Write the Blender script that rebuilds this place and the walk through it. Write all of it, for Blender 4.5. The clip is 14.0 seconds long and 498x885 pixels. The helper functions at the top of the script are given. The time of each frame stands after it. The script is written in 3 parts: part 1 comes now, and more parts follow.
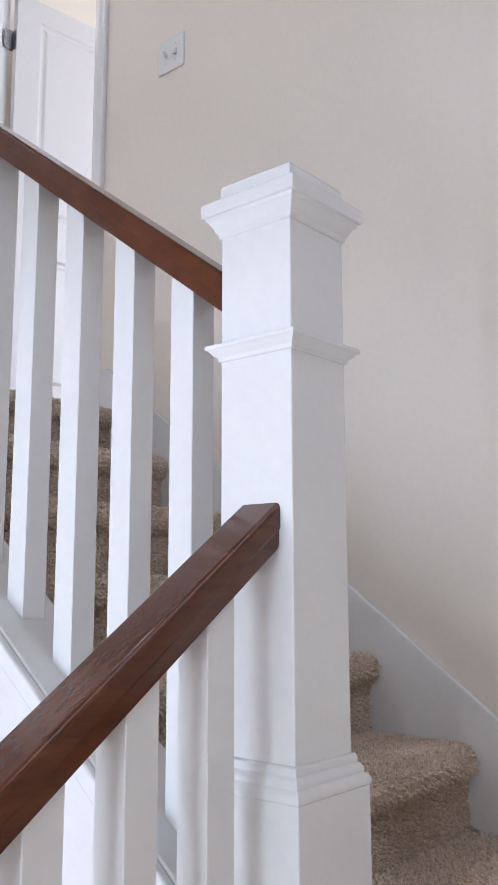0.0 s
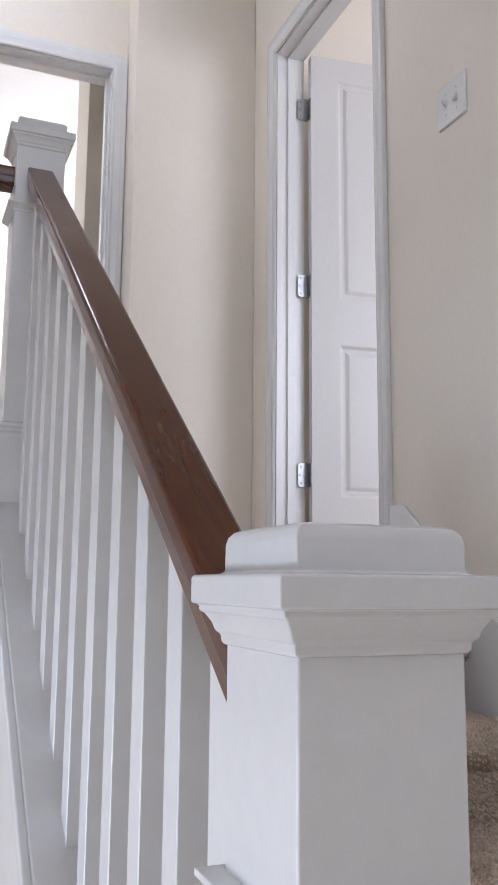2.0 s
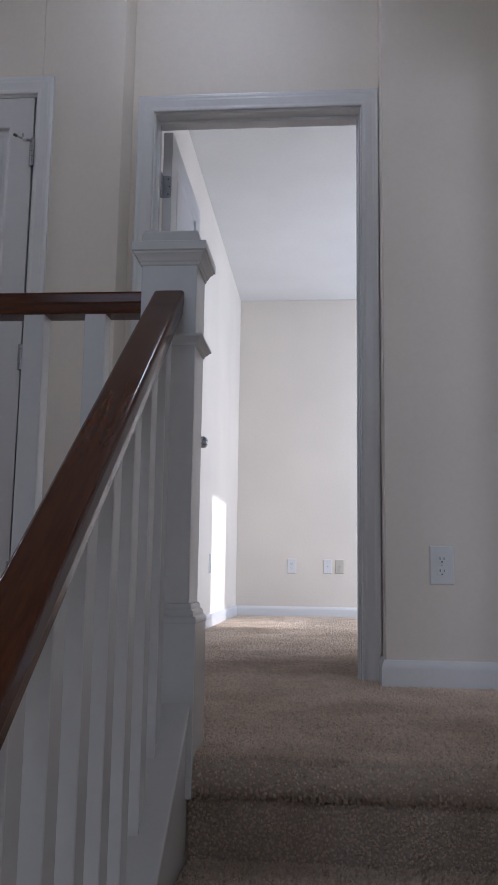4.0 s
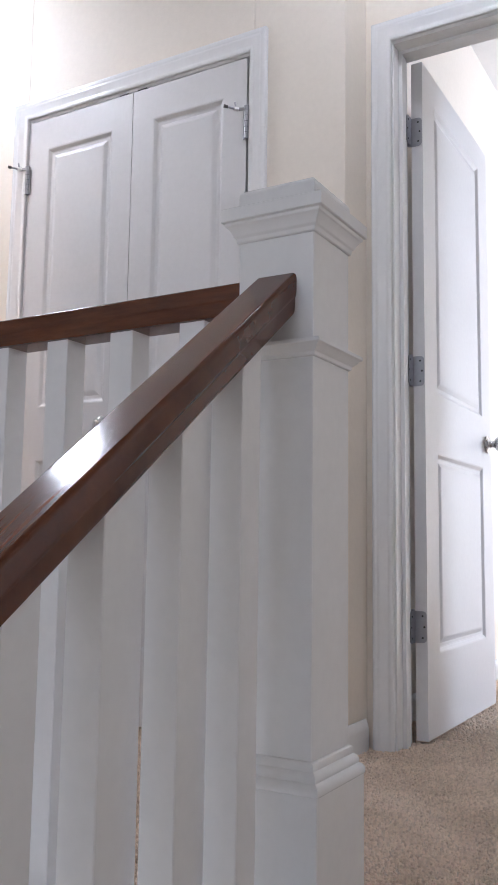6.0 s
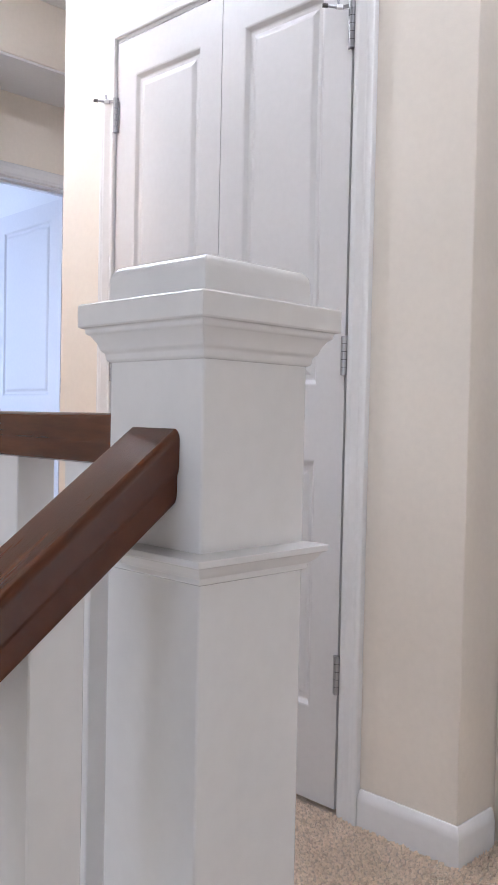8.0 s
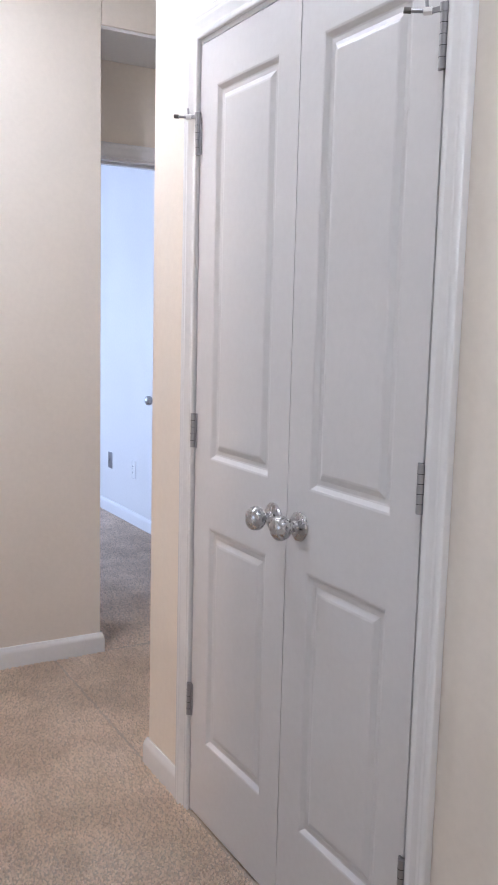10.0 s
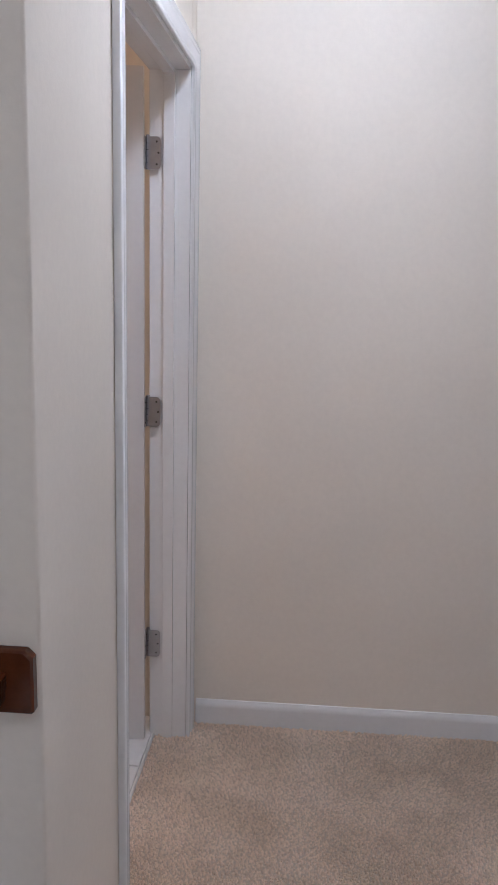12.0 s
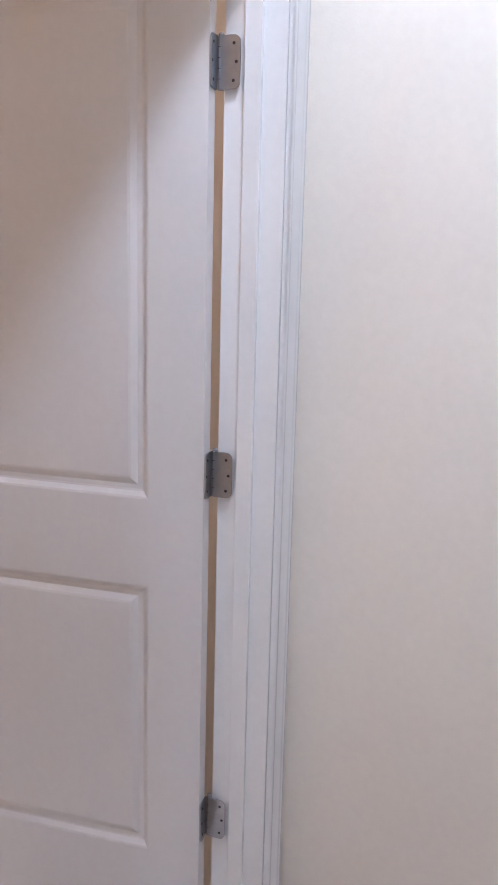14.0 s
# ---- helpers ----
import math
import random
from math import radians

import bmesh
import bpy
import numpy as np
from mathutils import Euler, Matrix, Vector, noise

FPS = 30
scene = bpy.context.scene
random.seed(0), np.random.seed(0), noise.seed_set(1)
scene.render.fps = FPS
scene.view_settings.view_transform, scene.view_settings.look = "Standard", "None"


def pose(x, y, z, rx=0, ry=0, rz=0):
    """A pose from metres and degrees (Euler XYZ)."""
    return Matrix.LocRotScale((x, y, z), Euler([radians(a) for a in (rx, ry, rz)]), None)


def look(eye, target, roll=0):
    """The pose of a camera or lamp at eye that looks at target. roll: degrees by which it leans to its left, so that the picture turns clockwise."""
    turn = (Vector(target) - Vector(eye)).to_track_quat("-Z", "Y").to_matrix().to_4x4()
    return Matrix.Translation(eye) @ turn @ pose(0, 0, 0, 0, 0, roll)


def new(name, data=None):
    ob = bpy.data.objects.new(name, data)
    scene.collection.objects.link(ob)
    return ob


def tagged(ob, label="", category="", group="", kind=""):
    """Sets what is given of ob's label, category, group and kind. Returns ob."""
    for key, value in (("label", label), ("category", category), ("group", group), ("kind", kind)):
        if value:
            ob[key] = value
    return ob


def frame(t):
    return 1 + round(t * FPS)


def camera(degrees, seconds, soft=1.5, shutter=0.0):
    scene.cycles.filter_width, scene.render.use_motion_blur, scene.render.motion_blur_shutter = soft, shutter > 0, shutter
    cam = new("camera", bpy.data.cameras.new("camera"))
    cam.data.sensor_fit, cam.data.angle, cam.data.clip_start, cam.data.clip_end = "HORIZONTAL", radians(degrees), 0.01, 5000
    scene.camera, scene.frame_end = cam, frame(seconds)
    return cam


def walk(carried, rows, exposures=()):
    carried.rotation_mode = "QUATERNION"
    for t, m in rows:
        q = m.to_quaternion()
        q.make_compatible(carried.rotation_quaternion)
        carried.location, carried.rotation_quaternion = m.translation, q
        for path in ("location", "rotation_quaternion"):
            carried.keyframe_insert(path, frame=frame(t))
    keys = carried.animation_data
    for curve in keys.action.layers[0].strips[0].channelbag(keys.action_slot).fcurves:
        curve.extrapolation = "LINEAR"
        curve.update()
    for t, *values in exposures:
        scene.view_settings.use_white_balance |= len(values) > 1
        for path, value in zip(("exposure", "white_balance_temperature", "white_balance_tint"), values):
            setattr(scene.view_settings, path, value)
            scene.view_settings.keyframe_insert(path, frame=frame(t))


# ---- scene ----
cam = camera(32.0, 14.0)
PATH = [
    (0, (-1.894, -2.639, -0.563), (-0.386, -1.363, -0.25), -0.1),
    (0.5, (-1.761, -2.594, -0.465), (-0.488, -1.084, -0.152), 0.4),
    (1, (-1.623, -2.553, -0.322), (-0.501, -0.928, -0.006), 0.5),
    (1.5, (-1.429, -2.55, -0.187), (-0.452, -0.834, 0.132), 0.3),
    (2, (-1.296, -2.476, -0.075), (-0.556, -0.646, 0.245), 0.5),
    (2.5, (-1.15, -2.401, 0.038), (-0.636, -0.496, 0.366), 0.5),
    (3, (-0.974, -2.37, 0.157), (-0.682, -0.418, 0.479), 0.6),
    (3.5, (-0.84, -2.278, 0.231), (-0.799, -0.303, 0.545), 0.7),
    (4, (-0.712, -2.135, 0.342), (-0.887, -0.166, 0.643), 0.9),
    (4.2, (-0.696, -2.075, 0.349), (-0.94, -0.113, 0.653), 1.0),
    (6.3, (-0.461, -1.364, 0.623), (-1.518, 0.321, 0.833), 1.1),
    (6.5, (-0.452, -1.307, 0.674), (-1.532, 0.367, 0.851), 1.3),
    (7, (-0.493, -1.156, 0.746), (-1.69, 0.444, 0.819), 1.3),
    (7.5, (-0.512, -1.026, 0.871), (-1.83, 0.477, 0.87), 1.2),
    (7.7, (-0.496, -0.973, 0.894), (-1.853, 0.496, 0.869), 1.2),
    (9.8, (-0.599, -0.359, 1.271), (-2.281, 0.695, 1.028), 1.3),
    (10, (-0.616, -0.325, 1.338), (-2.332, 0.668, 1.074), 1.4),
    (10.5, (-0.737, -0.236, 1.377), (-2.544, 0.563, 1.072), 1.5),
    (11, (-0.913, -0.166, 1.508), (-2.794, 0.425, 1.171), 1.6),
    (11.5, (-1.08, -0.054, 1.508), (-3.02, 0.252, 1.134), 1.4),
    (11.8, (-1.168, 0.027, 1.493), (-3.132, 0.06, 1.117), 1.4),
    (12, (-1.219, 0.061, 1.493), (-3.174, -0.088, 1.1), 1.3),
    (12.5, (-1.408, 0.077, 1.471), (-3.322, -0.321, 1.051), 1.2),
    (13, (-1.635, 0.062, 1.463), (-3.557, -0.315, 1.059), 1.3),
    (13.2, (-1.738, 0.067, 1.461), (-3.665, -0.277, 1.051), 1.1),
    (13.5, (-1.917, 0.137, 1.48), (-3.834, -0.264, 1.074), 1.3),
    (14, (-2.274, 0.23, 1.473), (-4.089, -0.502, 1.059), 1.4),
]
EXPOSURES = [
    (0.0, 0.58, 5760, 15), (0.5, 0.26, 5860, 15), (1.0, 0.10, 5900, 15), (1.5, 0.24, 5900, 15), (2.0, 0.30, 5880, 15),
    (2.5, -0.06, 5820, 15), (3.0, -0.60, 5700, 15), (3.5, -0.90, 5550, 15), (4.0, -1.05, 5530, 15), (4.4, -1.05, 5530, 15),
    (6.2, 0.46, 5800, 15), (6.8, 0.70, 5830, 15), (7.7, 0.78, 5830, 15), (10.0, 0.58, 5800, 15), (11.0, 0.10, 5580, 15),
    (12.0, 0.04, 5560, 15), (12.5, 0.30, 5510, 15), (13.0, 0.46, 5400, 15), (13.5, 0.52, 5350, 15), (14.0, 0.66, 5330, 15),
]
walk(cam, [(t, look(eye, target, roll)) for t, eye, target, roll in PATH], EXPOSURES)


# ---- world, sun and lamps ----
world = bpy.data.worlds.new("sky")
scene.world = world
world.use_nodes = True
wn = world.node_tree
sky = wn.nodes.new("ShaderNodeTexSky")
sky.sky_type = "NISHITA"
sky.sun_disc = False
sky.sun_elevation = radians(15)
sky.sun_rotation = radians(90)
wn.links.new(sky.outputs[0], wn.nodes["Background"].inputs[0])
wn.nodes["Background"].inputs[1].default_value = 0.12

sun = new("sun", bpy.data.lights.new("sun", "SUN"))
sun.data.energy, sun.data.angle, sun.data.color = 5.0, radians(0.6), (1.0, 0.94, 0.86)
sun.matrix_world = look((20, 4.10, 5.36), (0, 4.10, 0.0))


def area_lamp(name, eye, target, w, h, watts, color):
    lamp = new(name, bpy.data.lights.new(name, "AREA"))
    lamp.data.shape, lamp.data.size, lamp.data.size_y = "RECTANGLE", w, h
    lamp.data.energy, lamp.data.color = watts, color
    lamp.matrix_world = look(eye, target)
    return lamp


# daylight in the window openings, an added stair fill, then the lamps of hall and bathroom
area_lamp("daylight_bedroom", (2.02, 4.01, 1.31), (-1, 4.5, 1.0), 0.78, 1.0, 125, (0.82, 0.90, 1.0))
area_lamp("daylight_east_room", (1.9, -2.22, 1.4), (1.6, 0, 1.0), 1.8, 1.5, 42, (0.95, 0.97, 1.0))
area_lamp("daylight_blue_room", (-6.6, -0.62, 1.4), (-5.8, 1.7, 0.9), 1.8, 1.4, 46, (0.60, 0.73, 1.0))
area_lamp("daylight_lower_hall", (-5.45, -1.6, -1.55), (-1.0, -1.5, -0.9), 2.6, 1.7, 106, (0.84, 0.92, 1.0))
# unseen fill from the south, added to brighten the stairs; no known window
area_lamp("stair_fill", (-1.3, -3.14, 1.75), (-1.1, -0.6, -0.3), 1.6, 1.1, 9.0, (0.92, 0.95, 1.0))
area_lamp("bath_lamp", (-3.70, -2.25, 2.05), (-3.80, -0.6, 1.2), 0.25, 0.15, 11, (1.0, 0.70, 0.48))


# ---- materials ----
def material(name):
    m = bpy.data.materials.new(name)
    m.use_nodes = True
    return m, m.node_tree, m.node_tree.nodes["Principled BSDF"]


def noise_node(nt, scale, detail=3.0, stretch=None, rough=0.55):
    co = nt.nodes.new("ShaderNodeNewGeometry")
    src = co.outputs["Position"]
    if stretch:
        mp = nt.nodes.new("ShaderNodeMapping")
        mp.inputs["Scale"].default_value = stretch
        nt.links.new(src, mp.inputs["Vector"])
        src = mp.outputs[0]
    n = nt.nodes.new("ShaderNodeTexNoise")
    n.inputs["Scale"].default_value = scale
    n.inputs["Detail"].default_value = detail
    n.inputs["Roughness"].default_value = rough
    nt.links.new(src, n.inputs["Vector"])
    return n.outputs["Fac"]


def ramp(nt, fac, stops):
    r = nt.nodes.new("ShaderNodeValToRGB")
    while len(r.color_ramp.elements) < len(stops):
        r.color_ramp.elements.new(0.5)
    for e, (p, c) in zip(r.color_ramp.elements, stops):
        e.position, e.color = p, (*c, 1)
    nt.links.new(fac, r.inputs[0])
    return r.outputs[0]


def blend(nt, a, b, fac, mode="MULTIPLY"):
    mx = nt.nodes.new("ShaderNodeMixRGB")
    mx.blend_type = mode
    mx.inputs[0].default_value = fac
    nt.links.new(a, mx.inputs[1])
    nt.links.new(b, mx.inputs[2])
    return mx.outputs[0]


def bump(nt, bsdf, fac, strength, distance):
    b = nt.nodes.new("ShaderNodeBump")
    b.inputs["Strength"].default_value = strength
    b.inputs["Distance"].default_value = distance
    nt.links.new(fac, b.inputs["Height"])
    nt.links.new(b.outputs[0], bsdf.inputs["Normal"])


def shade(c, k):
    return tuple(min(1, v * k) for v in c)


def paint(name, c, rough, fine, strength, dist, spread=0.05):
    m, nt, bsdf = material(name)
    big = ramp(nt, noise_node(nt, 1.3, 2), [(0.3, shade(c, 1 - spread)), (0.7, shade(c, 1 + spread * 0.6))])
    small = ramp(nt, noise_node(nt, 60, 3), [(0.3, (0.96, 0.96, 0.96)), (0.7, (1, 1, 1))])
    nt.links.new(blend(nt, big, small, 0.8), bsdf.inputs["Base Color"])
    r = ramp(nt, noise_node(nt, 5, 2), [(0.2, (rough - 0.02,) * 3), (0.8, (rough + 0.03,) * 3)])
    nt.links.new(r, bsdf.inputs["Roughness"])
    bump(nt, bsdf, noise_node(nt, fine, 2), strength, dist)
    return m


WALL = paint("wall_paint", (0.835, 0.770, 0.682), 0.62, 190, 0.22, 0.0012)
CEIL = paint("ceiling_paint", (0.80, 0.79, 0.77), 0.85, 120, 0.3, 0.002)
TRIM = paint("trim_paint", (0.80, 0.80, 0.80), 0.24, 45, 0.05, 0.0006, 0.015)
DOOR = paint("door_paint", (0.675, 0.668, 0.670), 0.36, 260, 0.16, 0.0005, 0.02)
COOL = paint("pale_wall_paint", (0.74, 0.735, 0.72), 0.62, 190, 0.22, 0.0012)
RAW = paint("raw_jamb", (0.42, 0.27, 0.14), 0.7, 90, 0.2, 0.001)


def make_wood(name, along):
    m, nt, bsdf = material(name)
    grain = noise_node(nt, 9, 6, along, 0.65)
    c = ramp(nt, grain, [(0.25, (0.062, 0.0155, 0.0052)), (0.5, (0.100, 0.0270, 0.0088)), (0.8, (0.142, 0.0415, 0.0132))])
    wear = ramp(nt, noise_node(nt, 4.5, 5), [(0.35, (0.84, 0.82, 0.82)), (0.7, (1.06, 1.04, 1.0))])
    nt.links.new(blend(nt, c, wear, 0.9), bsdf.inputs["Base Color"])
    r = ramp(nt, noise_node(nt, 18, 2), [(0.3, (0.13,) * 3), (0.75, (0.19,) * 3)])
    nt.links.new(r, bsdf.inputs["Roughness"])
    bump(nt, bsdf, noise_node(nt, 55, 4, tuple(0.35 * a for a in along)), 0.07, 0.0008)
    return m


def make_carpet(name, pile):
    m, nt, bsdf = material(name)
    # ground colour is darkened in place of the shade between tufts
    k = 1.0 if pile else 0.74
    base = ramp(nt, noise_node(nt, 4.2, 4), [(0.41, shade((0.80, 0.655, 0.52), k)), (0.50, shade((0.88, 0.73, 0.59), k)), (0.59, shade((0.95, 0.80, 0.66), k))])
    fleck = ramp(nt, noise_node(nt, 170, 2), [(0.32, (0.86, 0.84, 0.82)), (0.6, (1, 1, 1))])
    c = blend(nt, base, fleck, 0.75)
    if pile:
        g = nt.nodes.new("ShaderNodeNewGeometry")
        rnd = ramp(nt, g.outputs["Random Per Island"], [(0.0, (0.80, 0.76, 0.72)), (0.3, (0.95, 0.93, 0.91)), (1.0, (1.10, 1.08, 1.06))])
        c = blend(nt, c, rnd, 1.0)
    nt.links.new(c, bsdf.inputs["Base Color"])
    bsdf.inputs["Roughness"].default_value = 0.95
    bsdf.inputs["Specular IOR Level"].default_value = 0.12
    bsdf.inputs["Sheen Weight"].default_value = 0.3
    bsdf.inputs["Sheen Tint"].default_value = (1.0, 0.88, 0.76, 1)
    bsdf.inputs["Sheen Roughness"].default_value = 0.4
    bump(nt, bsdf, noise_node(nt, 130, 3), 0.9, 0.008)
    return m


WOOD = make_wood("stained_wood", (14, 1.2, 1.2))
WOOD_X = make_wood("stained_wood_lengthwise", (1.2, 14, 9))
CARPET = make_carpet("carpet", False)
PILE = make_carpet("carpet_tufts", True)


def metal(name, c, rough):
    m, nt, bsdf = material(name)
    nt.links.new(ramp(nt, noise_node(nt, 60, 3), [(0.3, shade(c, 0.9)), (0.7, c)]), bsdf.inputs["Base Color"])
    bsdf.inputs["Metallic"].default_value = 1
    r = ramp(nt, noise_node(nt, 140, 3), [(0.3, (rough - 0.05,) * 3), (0.7, (rough + 0.08,) * 3)])
    nt.links.new(r, bsdf.inputs["Roughness"])
    return m


STEEL = metal("satin_steel", (0.40, 0.405, 0.43), 0.34)
NICKEL = metal("satin_nickel", (0.52, 0.52, 0.53), 0.27)
DARK = paint("dark_slot", (0.03, 0.03, 0.03), 0.6, 80, 0.1, 0.0005)
PLASTIC = paint("white_plastic", (0.82, 0.82, 0.81), 0.25, 60, 0.04, 0.0004, 0.01)
IVORY = paint("ivory_plastic", (0.62, 0.58, 0.50), 0.3, 60, 0.04, 0.0004, 0.02)
RUBBER = paint("white_rubber", (0.72, 0.71, 0.68), 0.55, 60, 0.1, 0.0005)
STOP = paint("dark_rubber", (0.10, 0.095, 0.09), 0.6, 90, 0.15, 0.0005)
TILE = paint("glazed_tile", (0.74, 0.735, 0.73), 0.22, 30, 0.06, 0.0008, 0.03)
GROUT = paint("grout", (0.55, 0.54, 0.52), 0.85, 200, 0.3, 0.001)


# ---- helpers for meshes ----
def bm_box(bm, x0, x1, y0, y1, z0, z1):
    v = [bm.verts.new((x, y, z)) for z in (z0, z1) for x, y in ((x0, y0), (x1, y0), (x1, y1), (x0, y1))]
    for q in ((3, 2, 1, 0), (4, 5, 6, 7), (0, 1, 5, 4), (1, 2, 6, 5), (2, 3, 7, 6), (3, 0, 4, 7)):
        bm.faces.new([v[i] for i in q])


def boxes(*rows):
    bm = bmesh.new()
    for r in rows:
        bm_box(bm, *r)
    return bm


def part(name, bm, mat, parent=None, label="", soft=0.0, smooth=False):
    me = bpy.data.meshes.new(name)
    bmesh.ops.recalc_face_normals(bm, faces=bm.faces)
    bm.to_mesh(me)
    bm.free()
    me.materials.append(mat)
    ob = new(name, me)
    ob.parent = parent
    if label:
        tagged(ob, label)
    if soft:
        b = ob.modifiers.new("bevel", "BEVEL")
        b.width, b.segments, b.limit_method, b.angle_limit = soft, 2, "ANGLE", radians(35)
    if smooth or soft:
        for p in me.polygons:
            p.use_smooth = True
        if not soft:
            me.set_sharp_from_angle(angle=radians(40))
        else:
            w = ob.modifiers.new("normals", "WEIGHTED_NORMAL")
            w.keep_sharp = True
    return ob


def structure(name, bm, mat, label, category, soft=0.0):
    return tagged(part(name, bm, mat, None, label, soft), label, category, "", "structure")


def thing(name, m, label, category, group=""):
    e = new(name)
    e.empty_display_size = 0.1
    e.matrix_world = m
    return tagged(e, label, category, group)


def loft(rings, closed=True, caps=True):
    """A skin over rings of equally many points."""
    bm = bmesh.new()
    vs = [[bm.verts.new(p) for p in r] for r in rings]
    n = len(rings[0])
    for a, b in zip(vs, vs[1:]):
        for i in range(n if closed else n - 1):
            j = (i + 1) % n
            bm.faces.new((a[i], a[j], b[j], b[i]))
    if caps:
        bm.faces.new(vs[0][::-1])
        bm.faces.new(vs[-1])
    return bm


def square_loft(profile):
    return loft([[(-h, -h, z), (h, -h, z), (h, h, z), (-h, h, z)] for h, z in profile])


def lathe(profile, n=28):
    """Turned about the local y axis; rows of radius and y."""
    return loft([[(r * math.cos(2 * math.pi * i / n), y, r * math.sin(2 * math.pi * i / n)) for i in range(n)] for r, y in profile])


def rod(p, q, r, n=10):
    p, q = Vector(p), Vector(q)
    d = (q - p).normalized()
    u = d.orthogonal().normalized()
    w = d.cross(u)
    return loft([[tuple(c + u * r * math.cos(2 * math.pi * i / n) + w * r * math.sin(2 * math.pi * i / n)) for i in range(n)] for c in (p, q)])


# ---- casings, baseboards ----
CASING = [(0.0, 0.0), (0.0, 0.0085), (0.003, 0.0110), (0.012, 0.0115), (0.0145, 0.0102), (0.018, 0.0108), (0.036, 0.0150),
          (0.042, 0.0170), (0.0445, 0.0158), (0.047, 0.0170), (0.056, 0.0175), (0.0595, 0.0155), (0.060, 0.0125), (0.060, 0.0)]


def casing(name, m, a0, a1, height, label, legs=True):
    """Mitred trim round an opening from a0 to a1 in the plane x, z of m; it stands out along -y."""
    rings = [[], [], [], []]
    for u, v in CASING:
        for k, (a, z) in enumerate(((a0 - u, 0), (a0 - u, height + u), (a1 + u, height + u), (a1 + u, 0))):
            rings[k].append((a, -v - 0.001, z))
    ob = structure(name, loft(rings), TRIM, label, "door trim")
    for p in ob.data.polygons:
        p.use_smooth = True
    ob.data.set_sharp_from_angle(angle=radians(55))
    ob.matrix_world = m
    return ob


BASE = [(0.0, 0.0), (0.0135, 0.0), (0.0135, 0.060), (0.012, 0.064), (0.012, 0.069), (0.009, 0.075), (0.006, 0.083), (0.004, 0.0855), (0.0, 0.0855)]


def baseboard(points, closed_ends=True):
    """Baseboard along a line of corners on the floor; the wall is to the right of the way."""
    pts = [Vector((x, y, 0)) for x, y in points]
    rings = []
    for i, p in enumerate(pts):
        d0 = (p - pts[i - 1]).normalized() if i else (pts[1] - p).normalized()
        d1 = (pts[i + 1] - p).normalized() if i + 1 < len(pts) else d0
        n0, n1 = Vector((-d0.y, d0.x, 0)), Vector((-d1.y, d1.x, 0))
        n = (n0 + n1) / max(0.2, 1 + n0.dot(n1))
        rings.append([tuple(p + n * (v + 0.0005) + Vector((0, 0, z))) for v, z in BASE])
    return structure("baseboard", loft(rings), TRIM, "white painted baseboard with moulded top edge", "baseboard", 0.0012)


# ---- doors ----
def door_skin(w, h, t, panels, stile):
    """One moulded leaf from x 0 to w; panels as (z0, z1) on both faces."""
    bm = bmesh.new()
    xs = [0, stile, w - stile, w]
    zs = sorted({0, h, *[z for p in panels for z in p]})
    starts = {p[0] for p in panels}
    steps = ((0.0, 0.0), (0.0045, 0.0012), (0.013, 0.0086), (0.017, 0.0096), (0.026, 0.0096), (0.038, 0.0040), (0.043, 0.0030))
    for side in (-1, 1):
        y = side * t / 2
        for i in range(3):
            for z0, z1 in zip(zs, zs[1:]):
                x0, x1 = xs[i], xs[i + 1]
                if i == 1 and z0 in starts:
                    rings = [[bm.verts.new((a, y - side * d, b)) for a, b in ((x0 + o, z0 + o), (x1 - o, z0 + o), (x1 - o, z1 - o), (x0 + o, z1 - o))] for o, d in steps]
                    for ra, rb in zip(rings, rings[1:]):
                        for k in range(4):
                            bm.faces.new((ra[k], ra[(k + 1) % 4], rb[(k + 1) % 4], rb[k]))
                    bm.faces.new(rings[-1])
                else:
                    bm.faces.new([bm.verts.new((a, y, b)) for a, b in ((x0, z0), (x1, z0), (x1, z1), (x0, z1))])
    for a, b in (((0, 0), (w, 0)), ((w, 0), (w, h)), ((w, h), (0, h)), ((0, h), (0, 0))):
        bm.faces.new([bm.verts.new((p[0], s * t / 2, p[1])) for p, s in ((a, -1), (b, -1), (b, 1), (a, 1))])
    bmesh.ops.remove_doubles(bm, verts=bm.verts, dist=0.0004)
    return bm


KNOB = [(0.0, 0.0), (0.031, 0.0), (0.0325, -0.003), (0.031, -0.007), (0.024, -0.0105), (0.0135, -0.0125), (0.0115, -0.016), (0.0115, -0.028),
        (0.0165, -0.031), (0.0225, -0.036), (0.0262, -0.043), (0.0272, -0.050), (0.0255, -0.058), (0.020, -0.065), (0.011, -0.0695), (0.0, -0.0705)]


def knob(parent, x, z, t, side=-1, screw=False):
    bm = lathe([(max(r, 0.0004), y) for r, y in KNOB], 32)
    ob = part("knob", bm, NICKEL, parent, "satin nickel ball knob", smooth=True)
    ob.matrix_local = pose(x, side * t / 2, z, 0, 0, 180 if side > 0 else 0)
    if screw:
        s = part("screw", lathe([(0.0005, 0.0), (0.0035, 0.0), (0.003, -0.002), (0.0005, -0.002)], 10), DARK, ob)
        s.matrix_local = pose(0.016, -0.0085, -0.014)
    return ob


